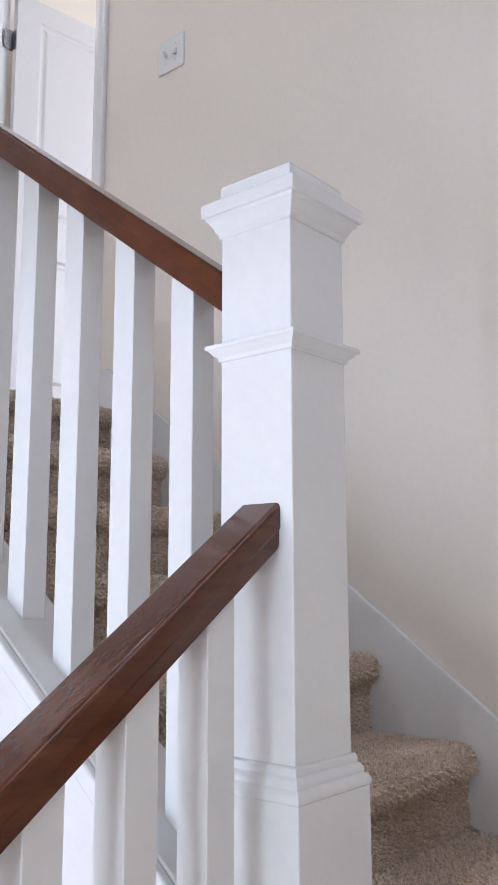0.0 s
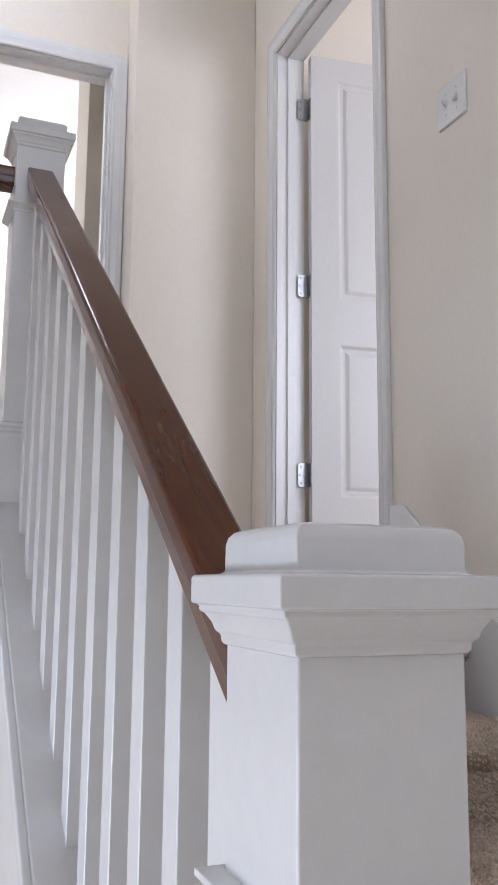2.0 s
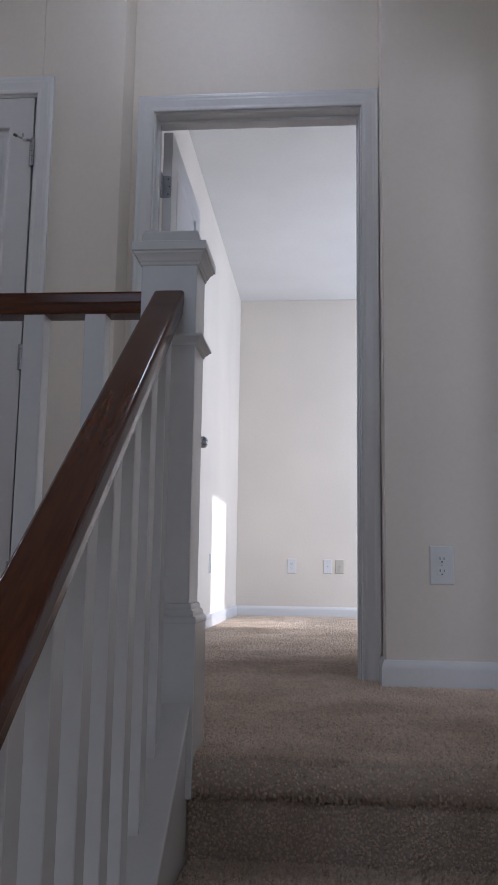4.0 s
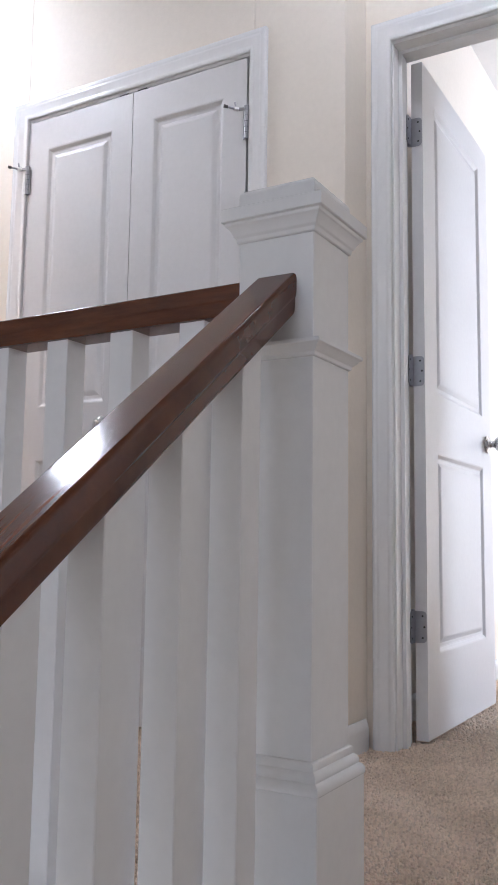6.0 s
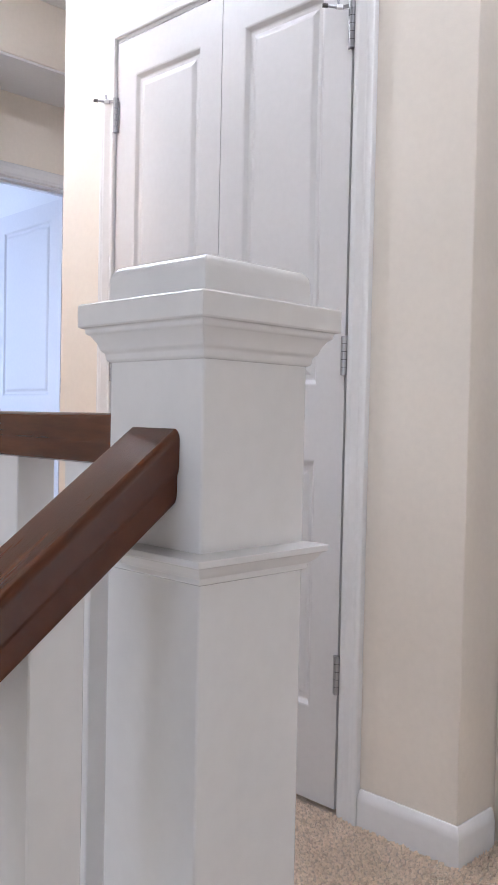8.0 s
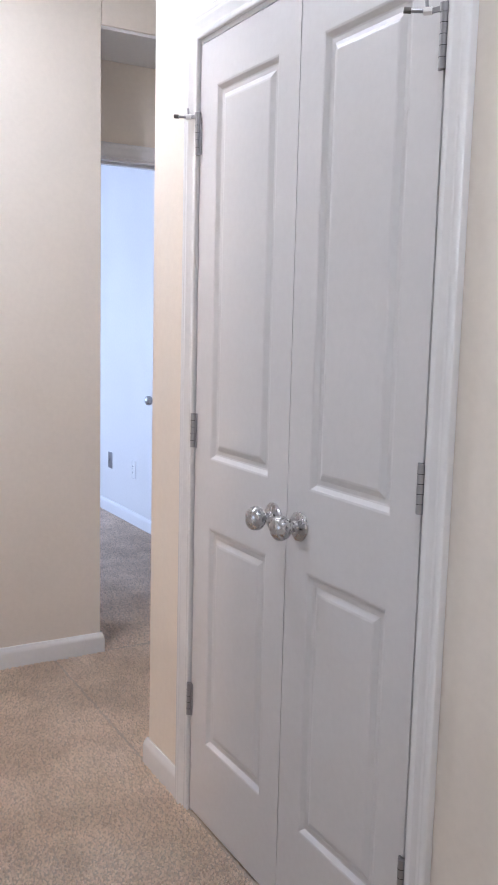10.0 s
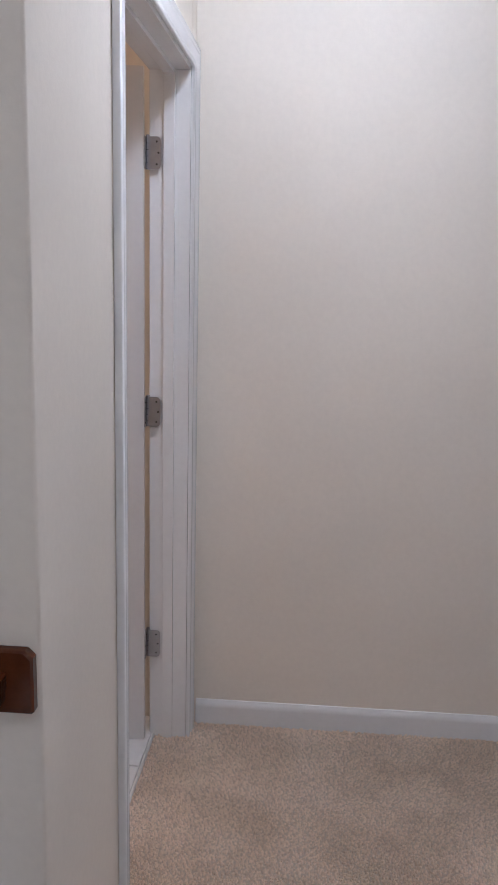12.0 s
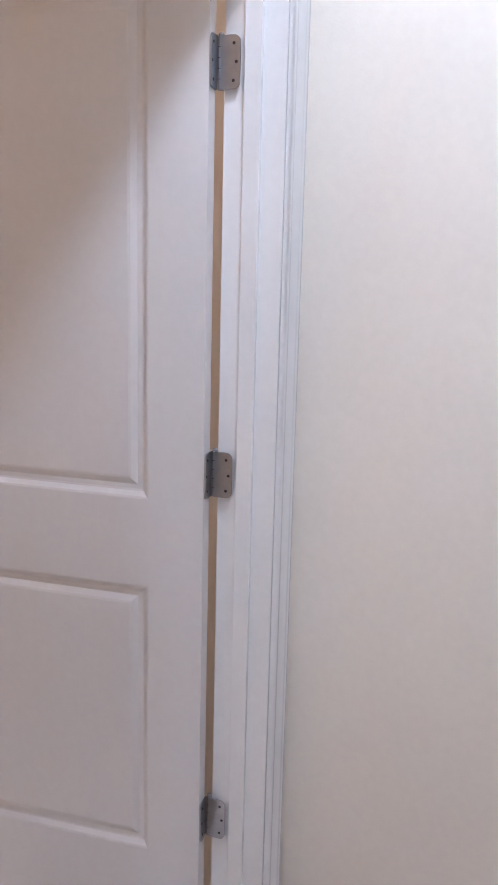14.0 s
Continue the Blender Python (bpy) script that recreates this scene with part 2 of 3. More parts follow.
def hinge(parent, z, jamb_way, leaf_way, label="grey steel butt hinge", at=(0, 0)):
    """A butt hinge 89 mm high whose pin stands at the leaf's corner; the second plate turns about the pin."""
    e = part("hinge", loft([[(at[0] + 0.0058 * math.cos(k * math.pi / 6), at[1] + 0.0058 * math.sin(k * math.pi / 6), z + s) for k in range(12)] for s in (0, 0.089)]), STEEL, parent, label, smooth=True)
    for k in (1, 2, 3, 4):
        part("knuckle_gap", loft([[(at[0] + 0.006 * math.cos(i * math.pi / 6), at[1] + 0.006 * math.sin(i * math.pi / 6), z + 0.0178 * k + s) for i in range(12)] for s in (-0.0004, 0.0004)]), DARK, e)
    pin = part("pin_head", loft([[(at[0] + r * math.cos(i * math.pi / 6), at[1] + r * math.sin(i * math.pi / 6), z + s) for i in range(12)] for r, s in ((0.0045, 0.089), (0.0055, 0.091), (0.0045, 0.094), (0.001, 0.095))]), STEEL, e, smooth=True)
    for ang, shift in ((jamb_way, -0.006), (leaf_way, 0.0075)):
        c, s = math.cos(radians(ang)), math.sin(radians(ang))
        if ang == jamb_way:
            ox, oy = -0.0052, 0.0
            if abs(math.cos(radians(ang))) > 0.7:
                ox, oy = 0.0, 0.0052 * (1 if math.sin(radians(leaf_way)) * math.cos(radians(ang)) < 0 else -1)
        else:
            ox, oy = 0.0070, 0.0
        outline = [(0.002, 0.0), (0.026, 0.0)] + [(0.026 + 0.012 * math.sin(radians(a)), 0.012 - 0.012 * math.cos(radians(a))) for a in (22, 45, 68, 90)]
        outline += [(0.026 + 0.012 * math.cos(radians(a)), 0.077 + 0.012 * math.sin(radians(a))) for a in (0, 22, 45, 68)] + [(0.026, 0.089), (0.002, 0.089)]
        def put_pt(u, v, n):
            return (ox + u * c - n * s, oy + u * s + n * c, z + v)
        part("plate", loft([[put_pt(u, v, n) for u, v in outline] for n in (-0.0014, 0.0014)]), STEEL, e)
        for u, v in ((0.026, 0.014), (0.031, 0.0445), (0.026, 0.075)):
            part("screw", loft([[put_pt(u + 0.0029 * math.cos(i * math.pi / 4), v + 0.0029 * math.sin(i * math.pi / 4), n) for i in range(8)] for n in (-0.002, 0.002)]), DARK, e)
    return e


PANELS = ((0.232, 0.822), (1.0, 1.925))


def room_door(name, m, w, label, side, hall, h=2.03):
    """A leaf hung on pins at its local origin; its body lies on the side's half of y. hall: the way to the hall, in degrees."""
    e = thing(name, m, label, "door")
    e["kind"] = "structure"
    rz = math.degrees(m.to_euler().z)
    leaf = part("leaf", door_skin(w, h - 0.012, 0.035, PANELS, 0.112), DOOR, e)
    leaf.matrix_local = pose(0.009, side * 0.0215, 0.012)
    for z in (0.282, 1.022, 1.762):
        hinge(e, z, hall - rz, side * 90)
    for s in (-1, 1):
        k = knob(e, w - 0.055, 0.92, 0.035, s)
        k.location.y += side * 0.0215
    part("latch_plate", boxes((w + 0.008, w + 0.0105, side * 0.0215 - 0.012, side * 0.0215 + 0.012, 0.89, 0.95)), STEEL, e)
    return e


def jamb(name, m, a0, a1, height, depth, stop):
    """White lining of an opening in the plane x, z of m, from y 0 back to depth, with its stop."""
    t = 0.017
    bm = boxes((a0 - t, a0, 0, depth, 0, height + t), (a1, a1 + t, 0, depth, 0, height + t), (a0, a1, 0, depth, height, height + t),
               (a0, a0 + 0.011, stop - 0.032, stop, 0, height - 0.011), (a1 - 0.011, a1, stop - 0.032, stop, 0, height - 0.011), (a0, a1, stop - 0.032, stop, height - 0.011, height))
    ob = structure(name, bm, TRIM, "white painted door jamb with stop", "door frame", 0.001)
    ob.matrix_world = m
    return ob


# ---- the shell ----
RUN, RISE = 0.2505, 0.1865
HALL, SOFFIT = 2.718, 2.444
LAND = -6 * RISE
LOW = -15 * RISE

# plane turns: a opening's x axis along the wall, its -y axis towards the hall
def plane(x, y, rz):
    return pose(x, y, 0, 0, 0, rz)

NY, CY, AY, WX, SY, BX = 0.690, 0.688, 0.840, -3.872, -0.318, -4.245
WEST = -2.355

# east wall with its door
structure("wall_1", boxes((0, 0.115, -3.2, -0.313, -3.0, HALL), (0, 0.115, 0.474, 0.842, 0, HALL), (0, 0.115, -0.313, 0.474, 2.047, HALL), (0, 0.115, -0.313, 0.474, -3.0, -0.02)),
          WALL, "beige painted stair wall with an open doorway", "wall")
# north wall right of the bedroom door, the recessed door wall, closet wall
structure("wall_2", boxes((-0.521, -0.0005, NY, 0.955, 0, HALL)), WALL, "beige painted wall with a power outlet", "wall", 0.004)
structure("wall_3", boxes((-1.4315, -1.362, AY, 0.955, 0, HALL), (-0.572, -0.5215, AY, 0.955, 0, HALL), (-1.362, -0.572, AY, 0.955, 2.047, HALL)), WALL, "beige painted recess round the bedroom door", "wall")
structure("wall_4", boxes((-2.935, -2.660, CY, 0.803, 0, HALL), (-1.732, -1.432, CY, 0.955, 0, HALL), (-2.660, -1.732, CY, 0.803, 2.047, HALL), (-2.935, -2.82, 0.803, 1.82, 0, HALL),
          (-2.82, -1.52, 1.45, 1.57, 0, HALL)), WALL, "beige painted wall round the closet doors", "wall", 0.004)
# west end wall, with the lower passage beside it
structure("wall_5", boxes((BX, WX, SY - 0.12, 0.878, 0, HALL), (BX, WX, 0.8785, 1.82, SOFFIT, HALL)), WALL, "plain beige end wall of the hall", "wall", 0.004)
structure("wall_6", boxes((BX - 0.115, BX - 0.0005, 0.80, 0.893, 0, HALL), (BX - 0.115, BX - 0.0005, 1.681, 1.94, 0, HALL), (BX - 0.115, BX - 0.0005, 0.893, 1.681, 2.047, HALL), (BX, -2.82, 1.8205, 1.94, 0, HALL)), WALL, "beige wall above the far doorway", "wall")
# south side: bathroom wall and the stairwell's west wall
structure("wall_7", boxes((-2.868, WEST, SY - 0.115, SY, 0, HALL), (WX + 0.0005, -3.782, SY - 0.115, SY, 0, HALL), (-3.782, -2.868, SY - 0.115, SY, 2.047, HALL)), WALL, "beige wall beside the bathroom door", "wall", 0.006)
structure("wall_8", boxes((WEST - 0.115, WEST - 0.0003, -3.2, SY - 0.1165, -0.35, HALL)), WALL, "beige stairwell wall", "wall")
# the opening in this wall is unseen, added along with the stair fill
structure("wall_9", boxes((-6.2, 0.115, -3.32, -3.2, -3.0, 1.15), (-6.2, -2.15, -3.32, -3.2, 1.15, HALL), (-0.45, 0.115, -3.32, -3.2, 1.15, HALL), (-2.15, -0.45, -3.32, -3.2, 2.3, HALL)), WALL, "beige wall behind the lower flight", "wall")
# bedroom to the north
structure("wall_10", boxes((-1.58, -1.46, 0.956, 5.37, 0, 2.74), (-1.46, 2.05, 5.25, 5.37, 0, 2.74), (0.0, 2.05, 0.843, 0.955, 0, 2.74),
          (2.05, 2.17, 0.843, 3.6, 0, 2.74), (2.05, 2.17, 4.42, 5.37, 0, 2.74), (2.05, 2.17, 3.6, 4.42, 0, 0.78), (2.05, 2.17, 3.6, 4.42, 1.84, 2.74)), WALL, "pale bedroom walls with a sunlit window", "wall")
structure("wall_15", boxes((-0.556, 2.0495, 1.5, 1.80, 0, 2.7405)), WALL, "beige closet wall inside the bedroom", "wall", 0.004)
# room to the east
structure("wall_11", boxes((3.3, 3.42, -2.35, 0.84, 0, 2.74), (0.115, 0.95, -2.47, -2.35, 0, 2.74), (2.85, 3.42, -2.47, -2.35, 0, 2.74), (0.95, 2.85, -2.47, -2.35, 0, 0.6), (0.95, 2.85, -2.47, -2.35, 2.2, 2.74), (0.117, 3.3, 0.72, 0.84, 0, 2.74)), WALL, "pale walls of the east room", "wall")
# blue-lit room to the west
structure("wall_12", boxes((-8.1, BX - 0.116, 1.885, 2.0, 0, 2.5), (-8.22, -8.1, -0.85, 2.0, 0, 2.5), (-8.1, -7.5, -0.85, -0.73, 0, 2.5), (-5.7, BX - 0.115, -0.85, -0.73, 0, 2.5), (-7.5, -5.7, -0.85, -0.73, 0, 0.7), (-7.5, -5.7, -0.85, -0.73, 2.1, 2.5), (BX - 0.115, BX, -0.85, 0.799, 0, 2.5)),
          COOL, "pale walls of the far room", "wall")
# bathroom
structure("wall_13", boxes((-3.99, WX, -2.4, SY - 0.121, 0, HALL), (-3.99, WEST - 0.116, -2.52, -2.4, 0, HALL)), WALL, "beige bathroom walls", "wall")
# lower storey
structure("wall_14", boxes((-6.2, 0.0, 2.3, 2.42, LOW, -0.35), (-6.2, -6.08, -3.2, 2.3, LOW, -2.45), (-6.2, -6.08, -3.2, -3.0, -2.45, -0.35), (-6.2, -6.08, -0.2, 2.3, -2.45, -0.35), (-6.2, -6.08, -3.0, -0.2, -0.6, -0.35), (-0.12, 0.0, -0.30, 2.3, LOW, -0.35)),
          WALL, "beige walls of the lower hall", "wall")

structure("ceiling", boxes((-4.36, 0.115, -3.32, 1.94, HALL + 0.0005, HALL + 0.1)), CEIL, "flat white hall ceiling", "ceiling")
structure("ceiling_2", boxes((BX + 0.001, WX - 0.003, 0.880, 1.818, SOFFIT - 0.012, SOFFIT - 0.001)), CEIL, "lower soffit over the passage", "ceiling")
structure("ceiling_3", boxes((-1.77, 2.17, 0.87, 5.44, 2.741, 2.85)), CEIL, "white bedroom ceiling", "ceiling")
structure("ceiling_4", boxes((0.116, 3.42, -2.47, 0.862, 2.741, 2.85)), CEIL, "white ceiling of the east room", "ceiling")
structure("ceiling_5", boxes((-8.22, -4.365, -0.85, 1.94, 2.501, 2.6)), CEIL, "white ceiling of the far room", "ceiling")

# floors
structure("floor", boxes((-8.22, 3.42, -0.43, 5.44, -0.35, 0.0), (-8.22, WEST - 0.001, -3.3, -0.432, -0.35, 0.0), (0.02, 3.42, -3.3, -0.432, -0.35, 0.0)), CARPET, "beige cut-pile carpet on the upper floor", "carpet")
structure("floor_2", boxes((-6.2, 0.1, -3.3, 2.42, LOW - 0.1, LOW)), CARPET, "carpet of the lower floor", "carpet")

# ---- casings and jambs ----
casing("trim_1", plane(0, AY, 0), -1.349, -0.585, 2.040, "white moulded casing round the bedroom door")
jamb("door_frame_1", plane(0, AY, 0), -1.344, -0.590, 2.030, 0.115, 0.075)
casing("trim_2", plane(0, CY, 0), -2.649, -1.743, 2.040, "white moulded casing round the closet doors")
jamb("door_frame_2", plane(0, CY, 0), -2.643, -1.749, 2.030, 0.115, 0.075)
casing("trim_3", plane(0, 0, -90), -0.462, 0.301, 2.040, "white moulded casing round the east door")
jamb("door_frame_3", plane(0, 0, -90), -0.457, 0.296, 2.030, 0.117, 0.075)
casing("trim_4", plane(BX, 0, 90), 0.905, 1.669, 2.040, "white moulded casing round the far door")
jamb("door_frame_4", plane(BX, 0, 90), 0.910, 1.664, 2.030, 0.117, 0.075)
casing("trim_5", plane(0, SY, 180), 2.880, 3.770, 2.040, "white moulded casing round the bathroom door")
jamb("door_frame_5", plane(0, SY, 180), 2.885, 3.765, 2.030, 0.117, 0.075)

# ---- baseboards: the wall lies to the right of the way ----
baseboard([(-0.0005, 0.524), (-0.0005, NY), (-0.521, NY), (-0.521, AY - 0.019)])
baseboard([(-1.432, AY - 0.019), (-1.432, CY), (-1.681, CY)])
baseboard([(-2.711, CY), (-2.935, CY), (-2.935, 1.82), (BX, 1.82)])
baseboard([(BX, 0.878), (WX, 0.878), (WX, SY + 0.019)])
baseboard([(-2.818, SY), (WEST, SY)])
baseboard([(2.05, 5.25), (-1.46, 5.25), (-1.46, 0.956)])
baseboard([(BX - 0.116, 1.885), (-8.1, 1.885)])
baseboard([(3.3, 0.72), (0.117, 0.72)])

# ---- the doors ----
room_door("door_1", pose(-1.340, AY + 0.120, 0, 0, 0, 90), 0.735, "white two-panel door standing open into the bedroom", -1, -90)
room_door("door_2", pose(0.122, 0.449, 0, 0, 0, -8), 0.735, "white two-panel door open into the east room", -1, 180)
room_door("door_3", pose(BX - 0.122, 1.656, 0, 0, 0, 178), 0.735, "white two-panel door open in the far room", 1, 0)
room_door("door_4", pose(-3.757, SY - 0.120, 0, 0, 0, -84), 0.862, "white two-panel bathroom door standing open", 1, 90)


def closet_door(m, w, mirror, label):
    e = thing("door_5", m, label, "closet door", "closet doors")
    e["kind"] = "structure"
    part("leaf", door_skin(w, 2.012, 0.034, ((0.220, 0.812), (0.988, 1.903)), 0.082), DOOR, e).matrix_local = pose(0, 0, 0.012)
    hx = w + 0.004 if mirror else -0.004
    for z in (0.285, 1.022, 1.762):
        h = part("hinge", loft([[(hx + 0.0070 * math.cos(k * math.pi / 6), -0.0235 + 0.0070 * math.sin(k * math.pi / 6), z + s) for k in range(12)] for s in (0, 0.089)]), STEEL, e, "grey steel hinge barrel", smooth=True)
        for k in (1, 2, 3, 4):
            part("knuckle_gap", loft([[(hx + 0.0072 * math.cos(i * math.pi / 6), -0.0235 + 0.0072 * math.sin(i * math.pi / 6), z + 0.0178 * k + s) for i in range(12)] for s in (-0.0005, 0.0005)]), DARK, h)
        part("plate", boxes((hx - 0.012, hx + 0.012, -0.0225, -0.0178, z, z + 0.089)), STEEL, h)
        if z > 1.7:
            # hinge-pin stop: collar on the pin, flat arm, padded screw turned out into the hall
            tip = hx - 0.030
            part("collar", rod((hx, -0.0235, z + 0.088), (hx, -0.0235, z + 0.102), 0.0085, 14), STEEL, h, smooth=True)
            arm = [(hx + 0.002, -0.0215), (hx + 0.002, -0.0255), (tip, -0.0330), (tip, -0.0290)]
            part("stop_arm", loft([[(x, y, z + k) for x, y in arm] for k in (0.0905, 0.0995)]), STEEL, h, soft=0.001)
            part("stop_nut", rod((tip + 0.005, -0.0285, z + 0.096), (tip - 0.005, -0.0385, z + 0.096), 0.0072, 6), PLASTIC, h, "white nylon nut")
            part("stop_screw", rod((tip - 0.003, -0.0365, z + 0.096), (tip - 0.020, -0.0560, z + 0.098), 0.0034), STEEL, h, smooth=True)
            part("stop_pad", rod((tip - 0.018, -0.0540, z + 0.0978), (tip - 0.026, -0.0632, z + 0.0988), 0.0050, 12), STOP, h, "dark rubber tip", smooth=True)
            part("stop_wing", rod((tip - 0.002, -0.0335, z + 0.101), (tip - 0.004, -0.0350, z + 0.117), 0.0030), STEEL, h, smooth=True)
    knob(e, 0.052 if mirror else w - 0.050, 0.918, 0.034, -1, True)
    return e


closet_door(pose(-2.638, CY + 0.013, 0), 0.4500, False, "white two-panel closet door, closed, with ball knob")
closet_door(pose(-2.1852, CY + 0.013, 0), 0.4312, True, "white two-panel closet door, closed, beside its twin")

# ball catches over the closet doors
for x in (-2.228, -2.152):
    tagged(part("door_catch", boxes((x - 0.018, x + 0.018, CY - 0.0035, CY + 0.012, 2.0245, 2.0297)), DARK), "dark steel ball catch above the closet door", "door catch", "closet catches")

# ---- stairs ----
def nose_profile(run, rise, tail):
    """Side view of one carpeted step: y forward, z up; origin at the nosing's front on the tread's level."""
    r = 0.034
    pts = [(run + tail, 0.0), (r, 0.0)]
    pts += [(r - r * math.sin(radians(a)), -r + r * math.cos(radians(a))) for a in (20, 40, 60, 80, 100, 120, 140, 160)]
    pts += [(r, -0.068), (0.031, -0.072), (0.030, -rise - 0.02), (run + tail, -rise - 0.02)]
    return pts


def stairs(name, m, count, width, label, first):
    e = thing(name, m, label, "stairs")
    e["kind"] = "structure"
    prof = nose_profile(RUN, RISE, 0.035)
    for k in range(count):
        bm = bmesh.new()
        nx = 24
        rows = [[bm.verts.new((-width * i / nx, y + 0.004 * noise.noise((i * 0.7, j, k * 3.1)), z + 0.0035 * noise.noise((i * 0.5, j * 0.6, 9 + k)))) for j, (y, z) in enumerate(prof)] for i in range(nx + 1)]
        for a, b in zip(rows, rows[1:]):
            for j in range(len(prof)):
                jn = (j + 1) % len(prof)
                bm.faces.new((a[j], a[jn], b[jn], b[j]))
        bm.faces.new(rows[0])
        bm.faces.new(rows[-1][::-1])
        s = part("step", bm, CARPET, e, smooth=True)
        s.matrix_local = pose(0, -RUN * (k + first), -RISE * (k + first))
    return e


NOSE = -0.467
stairs("stairs", pose(-0.016, NOSE, 0), 6, 0.950, "straight flight of carpeted beige steps", 0)
stairs("stairs_2", pose(-0.66, -3.199, LAND, 0, 0, -90), 9, 1.12, "lower flight of carpeted beige steps", 0)
structure("floor_3", boxes((-0.66 + 0.034, -0.001, -3.198, NOSE - 5 * RUN + 0.029, LAND - 0.2, LAND), (-0.966, -0.627, -2.078, NOSE - 5 * RUN + 0.029, LAND - 0.2, LAND)), CARPET, "carpeted stair landing", "carpet")

# white skirt on the wall side
def slope_board(x0, x1, y0, y1, above, depth):
    def line(y):
        return RISE / RUN * (y - NOSE)
    ring = [(y0, line(y0) + above - depth), (y0, line(y0) + above), (y1, line(y1) + above), (y1, line(y1) + above - depth)]
    return loft([[(x, y, z) for y, z in ring] for x in (x0, x1)])


skirt = loft([[(x, y, z) for y, z in ((-1.86, -1.2), (-1.86, RISE / RUN * (-1.86 - NOSE) + 0.103), (-0.432, 0.138), (-0.415, 0.146), (-0.363, 0.146), (-0.363, -0.3), (-0.6, -0.5))] for x in (-0.016, -0.0005)])
structure("skirt_board", skirt, TRIM, "white painted stair skirt board on the wall", "stair trim", 0.006)
structure("skirt_board_2", boxes((-0.0155, -0.0005, -3.2, -1.862, LAND - 0.1, LAND + 0.11)), TRIM, "white painted baseboard round the landing", "stair trim", 0.003)

# closed stringer under the upper balusters
CAPUP = 0.105
N1, N2 = (-1.0225, -1.960), (-1.0295, -0.400)
structure("stringer", slope_board(-1.074, -0.968, N1[1], N2[1] - 0.05, CAPUP - 0.02, 0.62), TRIM, "white painted closed stringer beside the steps", "stair trim", 0.002)
structure("stringer_cap", slope_board(-1.097, -0.962, N1[1] + 0.05, N2[1] - 0.052, CAPUP, 0.024), TRIM, "white sloping cap under the balusters", "stair trim", 0.004)
structure("stringer_bead", slope_board(-1.111, -1.0955, N1[1] + 0.05, N2[1] - 0.052, CAPUP - 0.004, 0.034), TRIM, "white bead under the sloping cap", "stair trim", 0.004)
well = loft([[(x, y, z) for y, z in ((N1[1], LOW), (N1[1], RISE / RUN * (N1[1] - NOSE) - 0.3), (-0.42, -0.3), (-0.42, LOW))] for x in (-1.066, -0.98)])
structure("stairwell_panel", well, TRIM, "white painted wall under the stringer", "wall")
# lower closed stringer, in the same way
low_line = lambda x: RISE / RUN * (x + 0.66) + LAND
structure("stringer_2", loft([[(x, y, z) for x, z in ((-1.02, low_line(-1.02) + 0.15), (-2.9, low_line(-2.9) + 0.15), (-2.9, low_line(-2.9) - 0.5), (-1.02, low_line(-1.02) - 0.5))] for y in (-2.055, -1.955)]), TRIM, "white painted closed stringer of the lower flight", "stair trim", 0.002)

# edge of the upper floor over the stairwell
structure("floor_edge", boxes((WEST + 0.001, -1.079, -0.474, -0.335, -0.010, 0.018)), TRIM, "white painted ledge under the landing balusters", "stair trim", 0.003)
structure("fascia", boxes((WEST + 0.001, -1.08, -0.458, -0.432, -0.118, -0.0105)), TRIM, "white fascia board at the floor's edge", "stair trim", 0.002)
structure("fascia_2", boxes((WEST + 0.001, -1.08, -0.448, -0.432, -0.345, -0.119)), WALL, "painted edge of the floor over the stairwell", "wall")

# ---- newel posts ----
def newel(x, y, slab, foot, base, label):
    """A boxed newel; slab is the level of the cap's underside, base the drop from there to the base moulding."""
    e = thing("newel_post", pose(x, y, slab), label, "newel post", "stair newels")
    c = 0.0572
    part("shaft", square_loft([(c, base - 0.03), (c, -0.018)]), TRIM, e, soft=0.0022)
    part("cap", square_loft([(c, -0.028), (c + 0.003, -0.0265), (c + 0.0035, -0.0205), (c + 0.0065, -0.0185), (c + 0.0085, -0.0125), (c + 0.0125, -0.0065), (c + 0.0155, -0.005), (c + 0.0155, -0.0005), (0.0768, 0.0), (0.0772, 0.0015), (0.0772, 0.0175),
                             (0.0760, 0.0195), (0.0600, 0.0205), (0.0588, 0.0225), (0.0586, 0.0400), (0.0572, 0.0450), (0.0540, 0.0485), (0.0490, 0.0503), (0.002, 0.0515)]), TRIM, e, soft=0.0014)
    part("collar", square_loft([(c, -0.196), (c + 0.003, -0.1945), (c + 0.0035, -0.190), (c + 0.0085, -0.186), (c + 0.0115, -0.1815), (c + 0.0155, -0.1795), (c + 0.0155, -0.1745), (c + 0.001, -0.172)]), TRIM, e, soft=0.0008)
    roll = [(0.0, 0.0), (0.004, -0.002), (0.0052, -0.007), (0.0048, -0.0115), (0.0085, -0.0135), (0.0112, -0.0185), (0.0108, -0.0235), (0.0142, -0.0255), (0.0172, -0.0305), (0.0172, -0.0360), (0.0160, -0.0385)]
    part("base_moulding", square_loft([(c + u, base + v) for u, v in roll]), TRIM, e, soft=0.0008)
    part("plinth", square_loft([(c + 0.0160, foot), (c + 0.0160, base - 0.037)]), TRIM, e, soft=0.0022)
    return e


newel(*N1, -0.089, -1.40, -0.682, "white painted square newel at the turn of the stairs")
newel(*N2, 0.991, -1.06, -0.705, "white painted square newel at the top of the stairs")

# ---- handrails and balusters ----
RAIL_H = 0.0468


